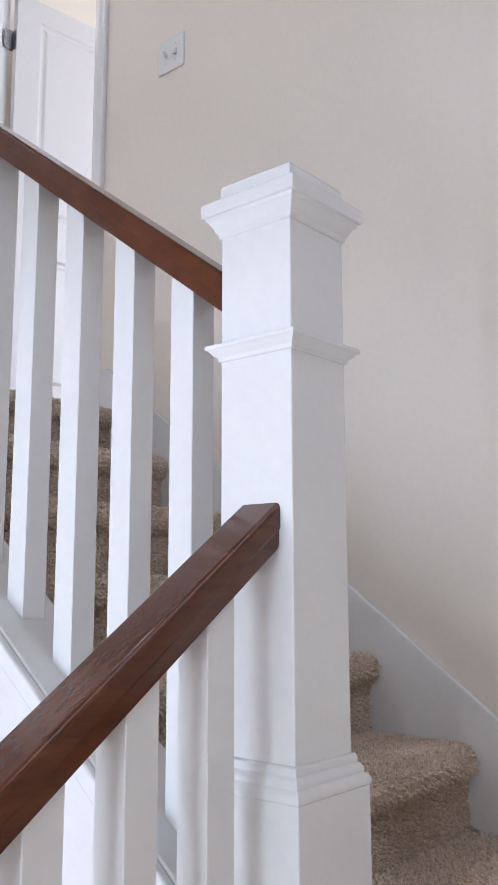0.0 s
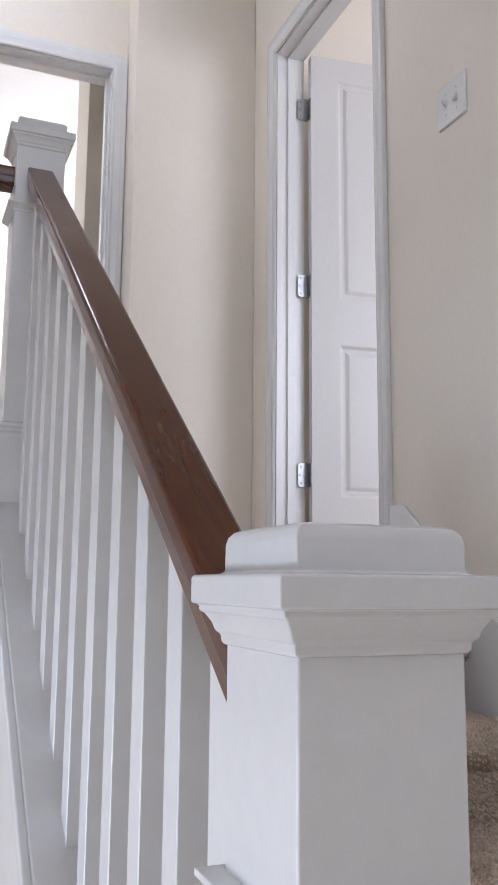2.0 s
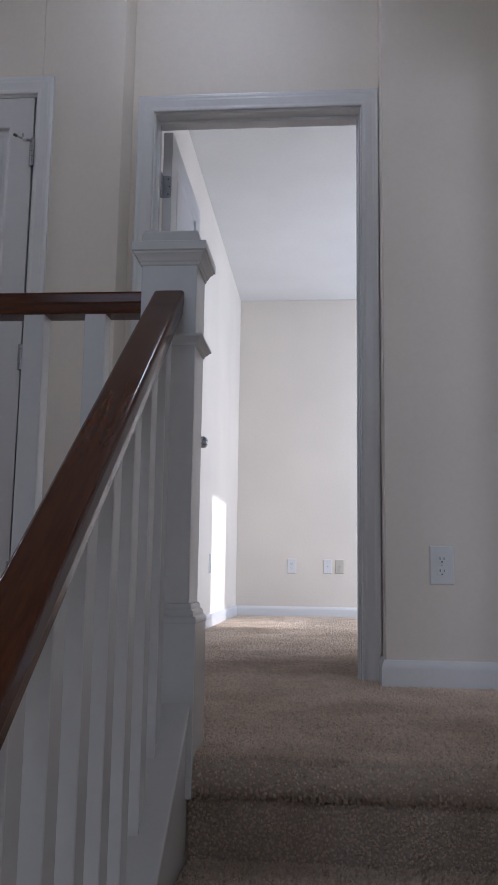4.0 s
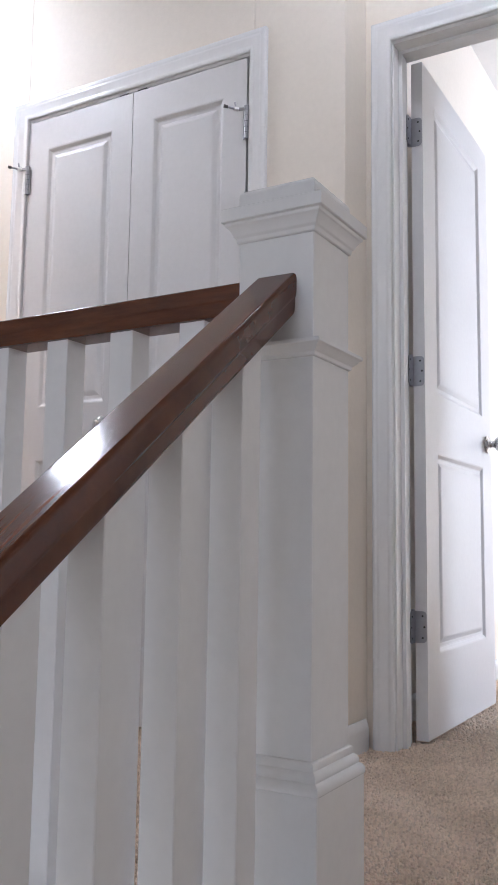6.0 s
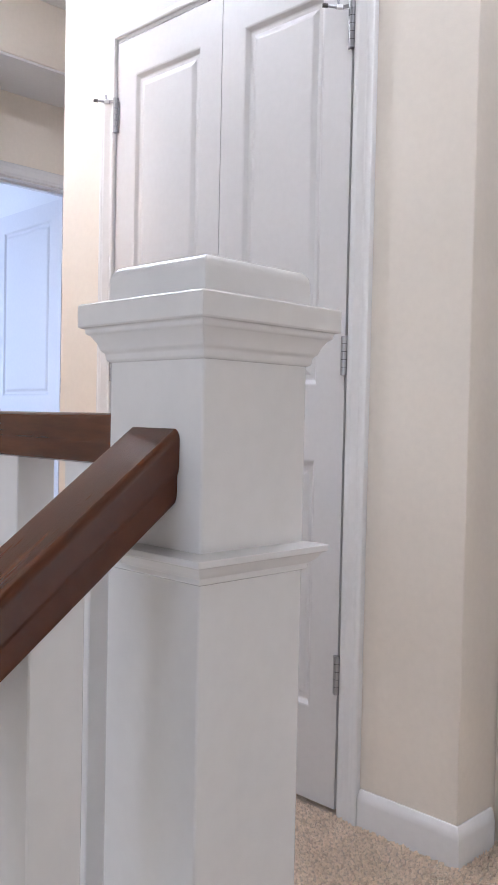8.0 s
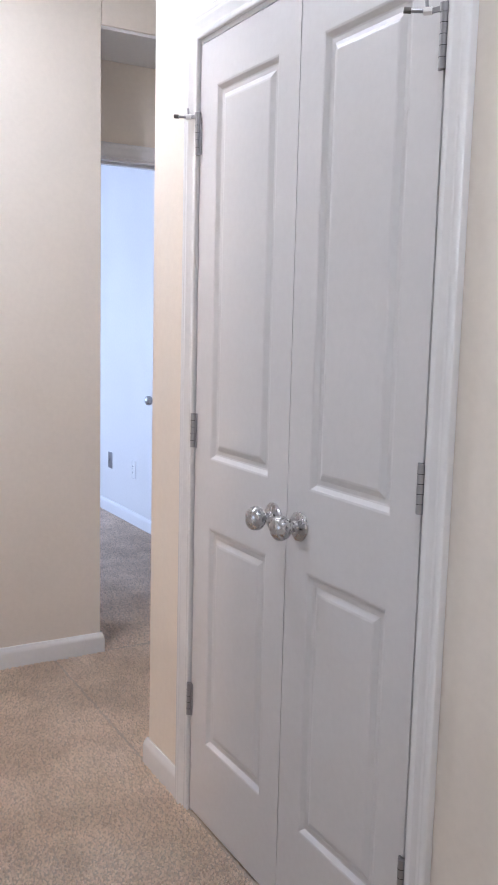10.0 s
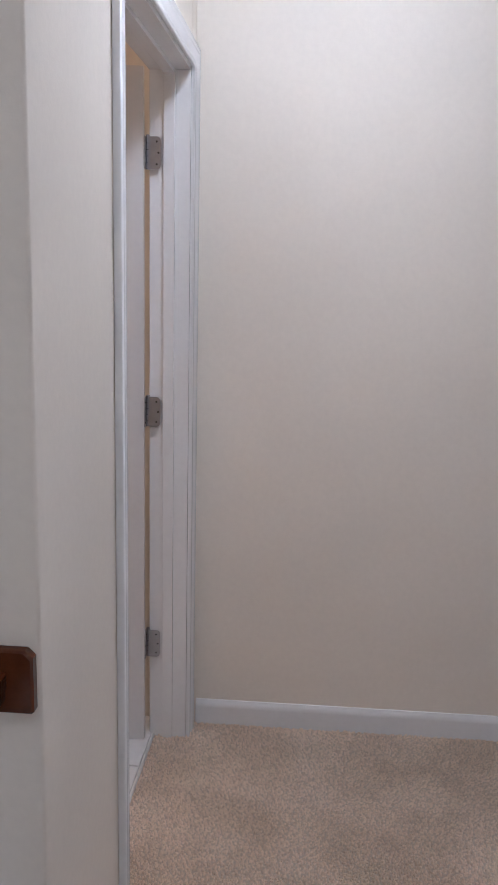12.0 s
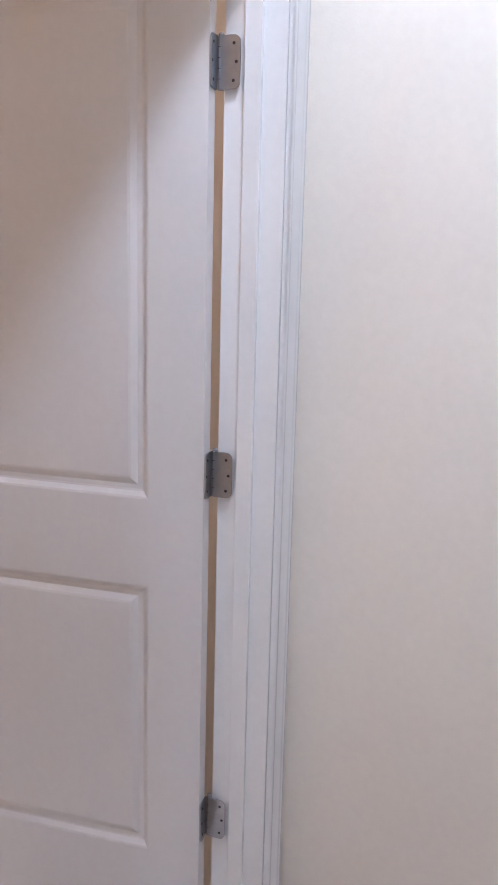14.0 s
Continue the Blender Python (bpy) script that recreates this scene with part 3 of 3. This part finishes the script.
def rail_ring(r=0.0065):
    """Flat top with eased edges, upright cheek, a shallow step half way down, eased underside."""
    w, h = 0.0316, RAIL_H
    half = [(w - 0.0085, -h), (w - 0.0040, -h + 0.0016), (w - 0.0022, -h + 0.0060), (w - 0.0019, -h + 0.0190), (w - 0.0004, -h + 0.0215), (w, -h + 0.0245), (w, -r)]
    half += [(w - r + r * math.cos(radians(a)), -r + r * math.sin(radians(a))) for a in (22, 45, 68, 90)]
    return half + [(-a, b) for a, b in half[::-1]]


def handrail(parent, p, q, wood):
    """A rail between upright end faces; p and q lie on its top line."""
    p, q = Vector(p), Vector(q)
    d = (q - p)
    flat = Vector((d.x, d.y, 0)).normalized()
    side = Vector((flat.y, -flat.x, 0))
    k = d.length / Vector((d.x, d.y, 0)).length
    rings = [[tuple(c + side * a + Vector((0, 0, b * k))) for a, b in rail_ring()] for c in (p, q)]
    rail = part("handrail", loft(rings), wood, parent, "dark red-brown stained handrail", smooth=True)
    rail.modifiers.new("normals", "WEIGHTED_NORMAL").keep_sharp = True
    return rail


def baluster_mesh(bottom, top, slope, along_y):
    h, c = 0.0222, 0.0012
    ring = [(h - c, -h), (h, -h + c), (h, h - c), (h - c, h), (-h + c, h), (-h, h - c), (-h, -h + c), (-h + c, -h)]
    bm = loft([[(x, y, z + slope * (y if along_y else x)) for x, y in ring] for z in (bottom, top)])
    me = bpy.data.meshes.new("baluster")
    bmesh.ops.recalc_face_normals(bm, faces=bm.faces)
    bm.to_mesh(me)
    bm.free()
    me.materials.append(TRIM)
    return me


def balusters(parent, me, places):
    for p in places:
        b = new("baluster", me)
        b.parent = parent
        b.matrix_local = Matrix.Translation(p)


S = RISE / RUN
up = thing("stair_railing", pose(0, 0, 0), "white square balusters under a dark wooden handrail, beside the upper flight", "stair railing", "railings")
def up_x(y):
    return N1[0] + (N2[0] - N1[0]) * (y - N1[1]) / (N2[1] - N1[1])
TOP2 = 0.914
def up_top(y):
    return TOP2 + S * (y + 0.453)
ya, yb = N1[1] + 0.056, N2[1] - 0.056
handrail(up, (up_x(ya), ya, up_top(ya)), (up_x(yb), yb, up_top(yb)), WOOD)
rail_under = RAIL_H * math.hypot(1, S)
gap = TOP2 - rail_under - (CAPUP + S * (-0.453 - NOSE))
me = baluster_mesh(-0.004, gap + 0.006, S, True)
balusters(up, me, [(up_x(y), y, CAPUP + S * (y - NOSE)) for y in [-0.556 - 0.1240 * k for k in range(11)]])

level = thing("landing_railing", pose(0, 0, 0), "white square balusters under a level dark wooden handrail at the stairwell", "stair railing", "railings")
handrail(level, (WEST + 0.018, -0.395, 0.922), (N2[0] - 0.056, -0.395, 0.922), WOOD_X)
me = baluster_mesh(0.016, 0.8765, 0.0, False)
balusters(level, me, [(x, -0.395, 0) for x in [-1.191 - 0.1310 * k for k in range(9)]])
ros = part("rosette", loft([[(x, -0.383 + y * k, 0.907 + z * k) for y, z in ((-0.054, -0.05), (0.054, -0.05), (0.058, -0.046), (0.058, 0.036), (0.047, 0.047), (-0.047, 0.047), (-0.058, 0.036), (-0.058, -0.046))]
                            for x, k in ((WEST + 0.0005, 1.0), (WEST + 0.015, 1.0), (WEST + 0.019, 0.94))]), WOOD, level, "dark wooden end plate on the wall", smooth=True)

SL = 0.70
low = thing("lower_railing", pose(0, 0, 0), "white square balusters under a dark wooden handrail, beside the lower flight", "stair railing", "railings")
LY = -1.967
def low_top(x):
    return -0.470 + SL * (x + 1.078)
handrail(low, (-2.55, LY, low_top(-2.55)), (N1[0] - 0.056, LY, low_top(N1[0] - 0.056)), WOOD_X)
me = baluster_mesh(-0.80, -RAIL_H * 1.2 + 0.004, SL, False)
balusters(low, me, [(x, LY, low_top(x)) for x in [-1.173 - 0.1145 * k for k in range(12)]])

# ---- ceiling lights ----
def ceiling_light(x, y, power):
    e = thing("ceiling_light", pose(x, y, HALL), "round flush ceiling light with a glowing white glass bowl", "ceiling light", "ceiling lights")
    m, nt, bsdf = material("lit_glass")
    bsdf.inputs["Base Color"].default_value = (0.8, 0.8, 0.8, 1)
    bsdf.inputs["Emission Color"].default_value = (0.955, 0.97, 1.0, 1)
    bsdf.inputs["Emission Strength"].default_value = power
    def turned(rows, n=32):
        return loft([[(r * math.cos(2 * math.pi * i / n), r * math.sin(2 * math.pi * i / n), z) for i in range(n)] for r, z in rows])
    part("base", turned([(0.122, 0.0), (0.125, -0.010), (0.117, -0.022), (0.108, -0.024)]), NICKEL, e, smooth=True)
    part("shade", turned([(0.106, -0.0235), (0.104, -0.031), (0.091, -0.039), (0.063, -0.045), (0.031, -0.048), (0.001, -0.049)]), m, e, "glowing white glass bowl", smooth=True)
    return e


ceiling_light(-1.08, 0.27, 51)
ceiling_light(-3.05, 0.14, 103)

# ---- switch and outlet plates ----
def plate_mesh(w, h, t=0.006):
    return loft([[(-w / 2 + i, y, -h / 2 + i), (w / 2 - i, y, -h / 2 + i), (w / 2 - i, y, h / 2 - i), (-w / 2 + i, y, h / 2 - i)] for i, y in ((0, 0), (0, -t * 0.5), (0.0035, -t))])


def screw(parent, x, z, y=-0.0058):
    s = part("screw", lathe([(0.0004, 0.0), (0.0032, 0.0), (0.0026, -0.0012), (0.0004, -0.0014)], 10), IVORY, parent)
    s.matrix_local = pose(x, y, z)


def double_switch(m):
    e = thing("light_switch", m, "white double toggle switch plate on the stair wall", "light switch")
    part("plate", plate_mesh(0.122, 0.122), PLASTIC, e, soft=0.001)
    for x, up_ in ((-0.023, True), (0.023, False)):
        part("surround", boxes((x - 0.0055, x + 0.0055, -0.0072, -0.005, -0.0125, 0.0125)), IVORY, e)
        tz = 0.012 if up_ else -0.012
        part("toggle", loft([[(x - a, y, z - b), (x + a, y, z - b), (x + a, y, z + b), (x - a, y, z + b)] for a, b, y, z in ((0.0045, 0.007, -0.006, 0), (0.0036, 0.0036, -0.019, tz))]), PLASTIC, e, soft=0.0008)
        for z in (-0.030, 0.030):
            screw(e, x, z)
    return e


def outlet(m, label, body=None, group="outlets"):
    e = thing("power_outlet", m, label, "power outlet", group)
    part("plate", plate_mesh(0.076, 0.122), body or PLASTIC, e, soft=0.001)
    for z in (-0.0195, 0.0195):
        r = part("receptacle", loft([[(0.0165 * max(-0.82, min(0.82, math.cos(radians(a)))) / 0.82, y, z + 0.0145 * math.sin(radians(a))) for a in range(0, 360, 15)] for y in (-0.005, -0.0075)]), PLASTIC, e, soft=0.0005)
        for x, hh in ((-0.0063, 0.0045), (0.0063, 0.0036)):
            part("slot", boxes((x - 0.0012, x + 0.0012, -0.0081, -0.0074, z + 0.002 - hh, z + 0.002 + hh)), DARK, r)
        part("ground_hole", boxes((-0.0022, 0.0022, -0.0081, -0.0074, z - 0.0108, z - 0.0068)), DARK, r)
    screw(e, 0, 0, -0.006)
    return e


def jack(m, label, body):
    e = thing("wall_jack", m, label, "wall jack", "wall jacks")
    part("plate", plate_mesh(0.072, 0.116), body, e, soft=0.001)
    part("socket", lathe([(0.0004, -0.005), (0.0055, -0.005), (0.0055, -0.012), (0.003, -0.012), (0.0004, -0.012)], 14), STEEL, e)
    for z in (-0.042, 0.042):
        screw(e, 0, z)
    return e


double_switch(pose(-0.0005, -0.6975, 1.1955, 0, 0, -90))
outlet(pose(-0.343, NY - 0.0005, 0.381), "white duplex power outlet on the beige wall")
outlet(pose(-1.4595, 3.52, 0.41, 0, 0, 90), "white duplex power outlet on the sunlit bedroom wall")
outlet(pose(-0.992, 5.2495, 0.42), "white duplex power outlet on the bedroom wall")
jack(pose(-0.690, 5.2495, 0.42), "white cable jack on the bedroom wall", PLASTIC)
jack(pose(-0.590, 5.2495, 0.42), "ivory wall plate on the bedroom wall", IVORY)
jack(pose(-6.395, 1.8845, 0.375), "grey steel wall plate in the far room", STEEL)
outlet(pose(-5.966, 1.8845, 0.372), "white duplex power outlet in the far room")

# ---- bathroom floor tiles ----
structure("threshold", boxes((-3.764, -2.886, SY - 0.109, SY - 0.101, 0.0, 0.012)), RUBBER, "narrow grey strip between carpet and tiles", "threshold", 0.002)
tiles = structure("floor_4", boxes((WX, WEST - 0.116, -2.4, SY - 0.105, 0.001, 0.006)), GROUT, "white bathroom tile floor", "tile floor")
tme = bpy.data.meshes.new("tile")
tb = square_loft([(0.1485, 0.0), (0.1485, 0.0055), (0.1465, 0.0075)])
tb.to_mesh(tme)
tb.free()
tme.materials.append(TILE)
for i in range(5):
    for j in range(7):
        x, y = WX + 0.152 + 0.302 * i, SY - 0.11 - 0.15 - 0.302 * j
        if x + 0.149 < WEST - 0.10 and y - 0.149 > -2.45:
            t_ = new("tile", tme)
            t_.parent = tiles
            t_.location = (x, y, 0.004)

# ---- carpet pile ----
def tufts(name, patches, label, pitch=0.0075, height=0.011, thick=0.0047):
    """Leaning three-sided tufts over patches, each an origin, two edges and a normal."""
    rng = np.random.default_rng(5)
    V = []
    for o, a, b, n in patches:
        o, a, b, n = (np.array(v, float) for v in (o, a, b, n))
        la, lb = np.linalg.norm(a), np.linalg.norm(b)
        na, nb = max(1, int(la / pitch)), max(1, int(lb / pitch))
        u, v = np.meshgrid((np.arange(na) + 0.5) / na, (np.arange(nb) + 0.5) / nb)
        u, v = u.ravel(), v.ravel()
        cnt = len(u)
        u = u + rng.uniform(-0.5, 0.5, cnt) / na
        v = v + rng.uniform(-0.5, 0.5, cnt) / nb
        base = o + u[:, None] * a + v[:, None] * b
        ea, eb = a / la, b / lb
        ph = rng.uniform(0, 2 * math.pi, cnt)
        # yarn ends lean together in clumps of one to two centimetres, with pits between them
        qx, qy = base @ ea, base @ eb
        gx = gy = swell = 0.0
        for wave, weight in ((0.024, 0.8), (0.017, 0.8), (0.012, 0.6)):
            for turn in (0.3, 1.35, 2.45):
                turn = turn + 40 * wave
                kx, ky = 2 * math.pi / wave * math.cos(turn), 2 * math.pi / wave * math.sin(turn)
                warp = 1.7 * np.sin(9 * qx + 13 * qy + 60 * wave) + 1.3 * np.sin(21 * qx - 17 * qy)
                arg = kx * qx + ky * qy + warp + 50 * turn
                gx, gy = gx - weight * math.cos(turn) * np.sin(arg), gy - weight * math.sin(turn) * np.sin(arg)
                swell = swell + weight * np.cos(arg)
        nap = 0.5 * np.sin(qx * 5.3 + 2.0 * np.sin(qy * 3.1)) + 0.4 * np.sin(qy * 6.1 + qx * 2)
        hgt = height * (0.80 + 0.085 * swell + rng.uniform(-0.22, 0.22, cnt)).clip(0.25, 1.35)
        ox_ = 0.42 * gx + nap + rng.normal(0, 0.35, cnt)
        oy_ = 0.42 * gy + nap + rng.normal(0, 0.35, cnt)
        off = 0.46 * height * (ox_[:, None] * ea + oy_[:, None] * eb)
        tip = base + hgt[:, None] * n + off
        r = thick
        for k in range(3):
            w = ph + 2 * math.pi * k / 3
            V.append((base - 0.002 * n + r * (np.cos(w)[:, None] * ea + np.sin(w)[:, None] * eb)))
            V.append(base + (hgt * 0.7)[:, None] * n + 0.6 * off + 0.95 * r * (np.cos(w + 0.5)[:, None] * ea + np.sin(w + 0.5)[:, None] * eb))
        V.append(tip)
    groups = [np.stack(V[i:i + 7], 1) for i in range(0, len(V), 7)]
    P = np.concatenate(groups).reshape(-1, 3)
    count = len(P) // 7
    tri = []
    for k in range(3):
        j = (k + 1) % 3
        tri += [(2 * k, 2 * j, 2 * j + 1), (2 * k, 2 * j + 1, 2 * k + 1), (2 * k + 1, 2 * j + 1, 6)]
    F = (np.arange(count)[:, None, None] * 7 + np.array(tri)[None]).reshape(-1, 3)
    me = bpy.data.meshes.new(name)
    me.vertices.add(len(P))
    me.vertices.foreach_set("co", P.ravel())
    me.loops.add(F.size)
    me.loops.foreach_set("vertex_index", F.ravel().astype(np.int32))
    me.polygons.add(len(F))
    me.polygons.foreach_set("loop_start", (np.arange(len(F)) * 3).astype(np.int32))
    me.update(calc_edges=True)
    me.materials.append(PILE)
    return tagged(new(name, me), label, "carpet", "", "stuff")


steps = []
for k in range(6):
    y0, z0, w = NOSE - RUN * k, -RISE * k, 0.950
    ox = -0.966
    r = 0.034
    steps.append(((ox, y0 + r, z0), (w, 0, 0), (0, RUN + (0.0 if k else -0.2), 0), (0, 0, 1)))
    for a in range(0, 180, 20):
        a0, a1 = radians(a), radians(a + 20)
        p0 = (y0 + r - r * math.sin(a0), z0 - r + r * math.cos(a0))
        p1 = (y0 + r - r * math.sin(a1), z0 - r + r * math.cos(a1))
        am = (a0 + a1) / 2
        steps.append(((ox, *p0), (w, 0, 0), (0, p1[0] - p0[0], p1[1] - p0[1]), (0, -math.sin(am), math.cos(am))))
    steps.append(((ox, y0 + 0.030, z0 - 0.072), (w, 0, 0), (0, 0, -(RISE - 0.075)), (0, -1, 0)))
tufts("stair_carpet_pile", steps, "short twisted beige carpet pile on the steps", 0.0062, 0.0085, 0.0034)
tufts("landing_carpet_pile", [((-0.62, -3.1, LAND), (0.6, 0, 0), (0, 1.41, 0), (0, 0, 1)), ((-0.96, -2.07, LAND), (0.34, 0, 0), (0, 0.38, 0), (0, 0, 1))], "short twisted beige carpet pile on the landing", 0.008, 0.009, 0.0045)
tufts("hall_carpet_pile", [((-0.965, NOSE + 0.03, 0), (0.96, 0, 0), (0, NY - NOSE - 0.04, 0), (0, 0, 1)),
                           ((WEST, -0.33, 0), (-0.965 - WEST, 0, 0), (0, CY + 0.32, 0), (0, 0, 1)),
                           ((-1.425, CY - 0.01, 0), (0.90, 0, 0), (0, 0.30, 0), (0, 0, 1)),
                           ((WX + 0.01, SY - 0.10, 0), (WEST - WX - 0.01, 0, 0), (0, CY - SY + 0.09, 0), (0, 0, 1)),
                           ((WX + 0.01, CY, 0), (-2.94 - WX - 0.02, 0, 0), (0, 0.9, 0), (0, 0, 1))],
      "short twisted beige carpet pile of the hall", 0.0066, 0.0078, 0.0037)
tufts("bedroom_carpet_pile", [((-1.45, 0.975, 0), (1.3, 0, 0), (0, 4.26, 0), (0, 0, 1))], "short twisted beige carpet pile of the bedroom", 0.011, 0.0085, 0.006)
tufts("far_room_carpet_pile", [((-7.0, 0.90, 0), (3.12, 0, 0), (0, 0.96, 0), (0, 0, 1))], "short twisted carpet pile of the far room", 0.010, 0.0085, 0.0056)
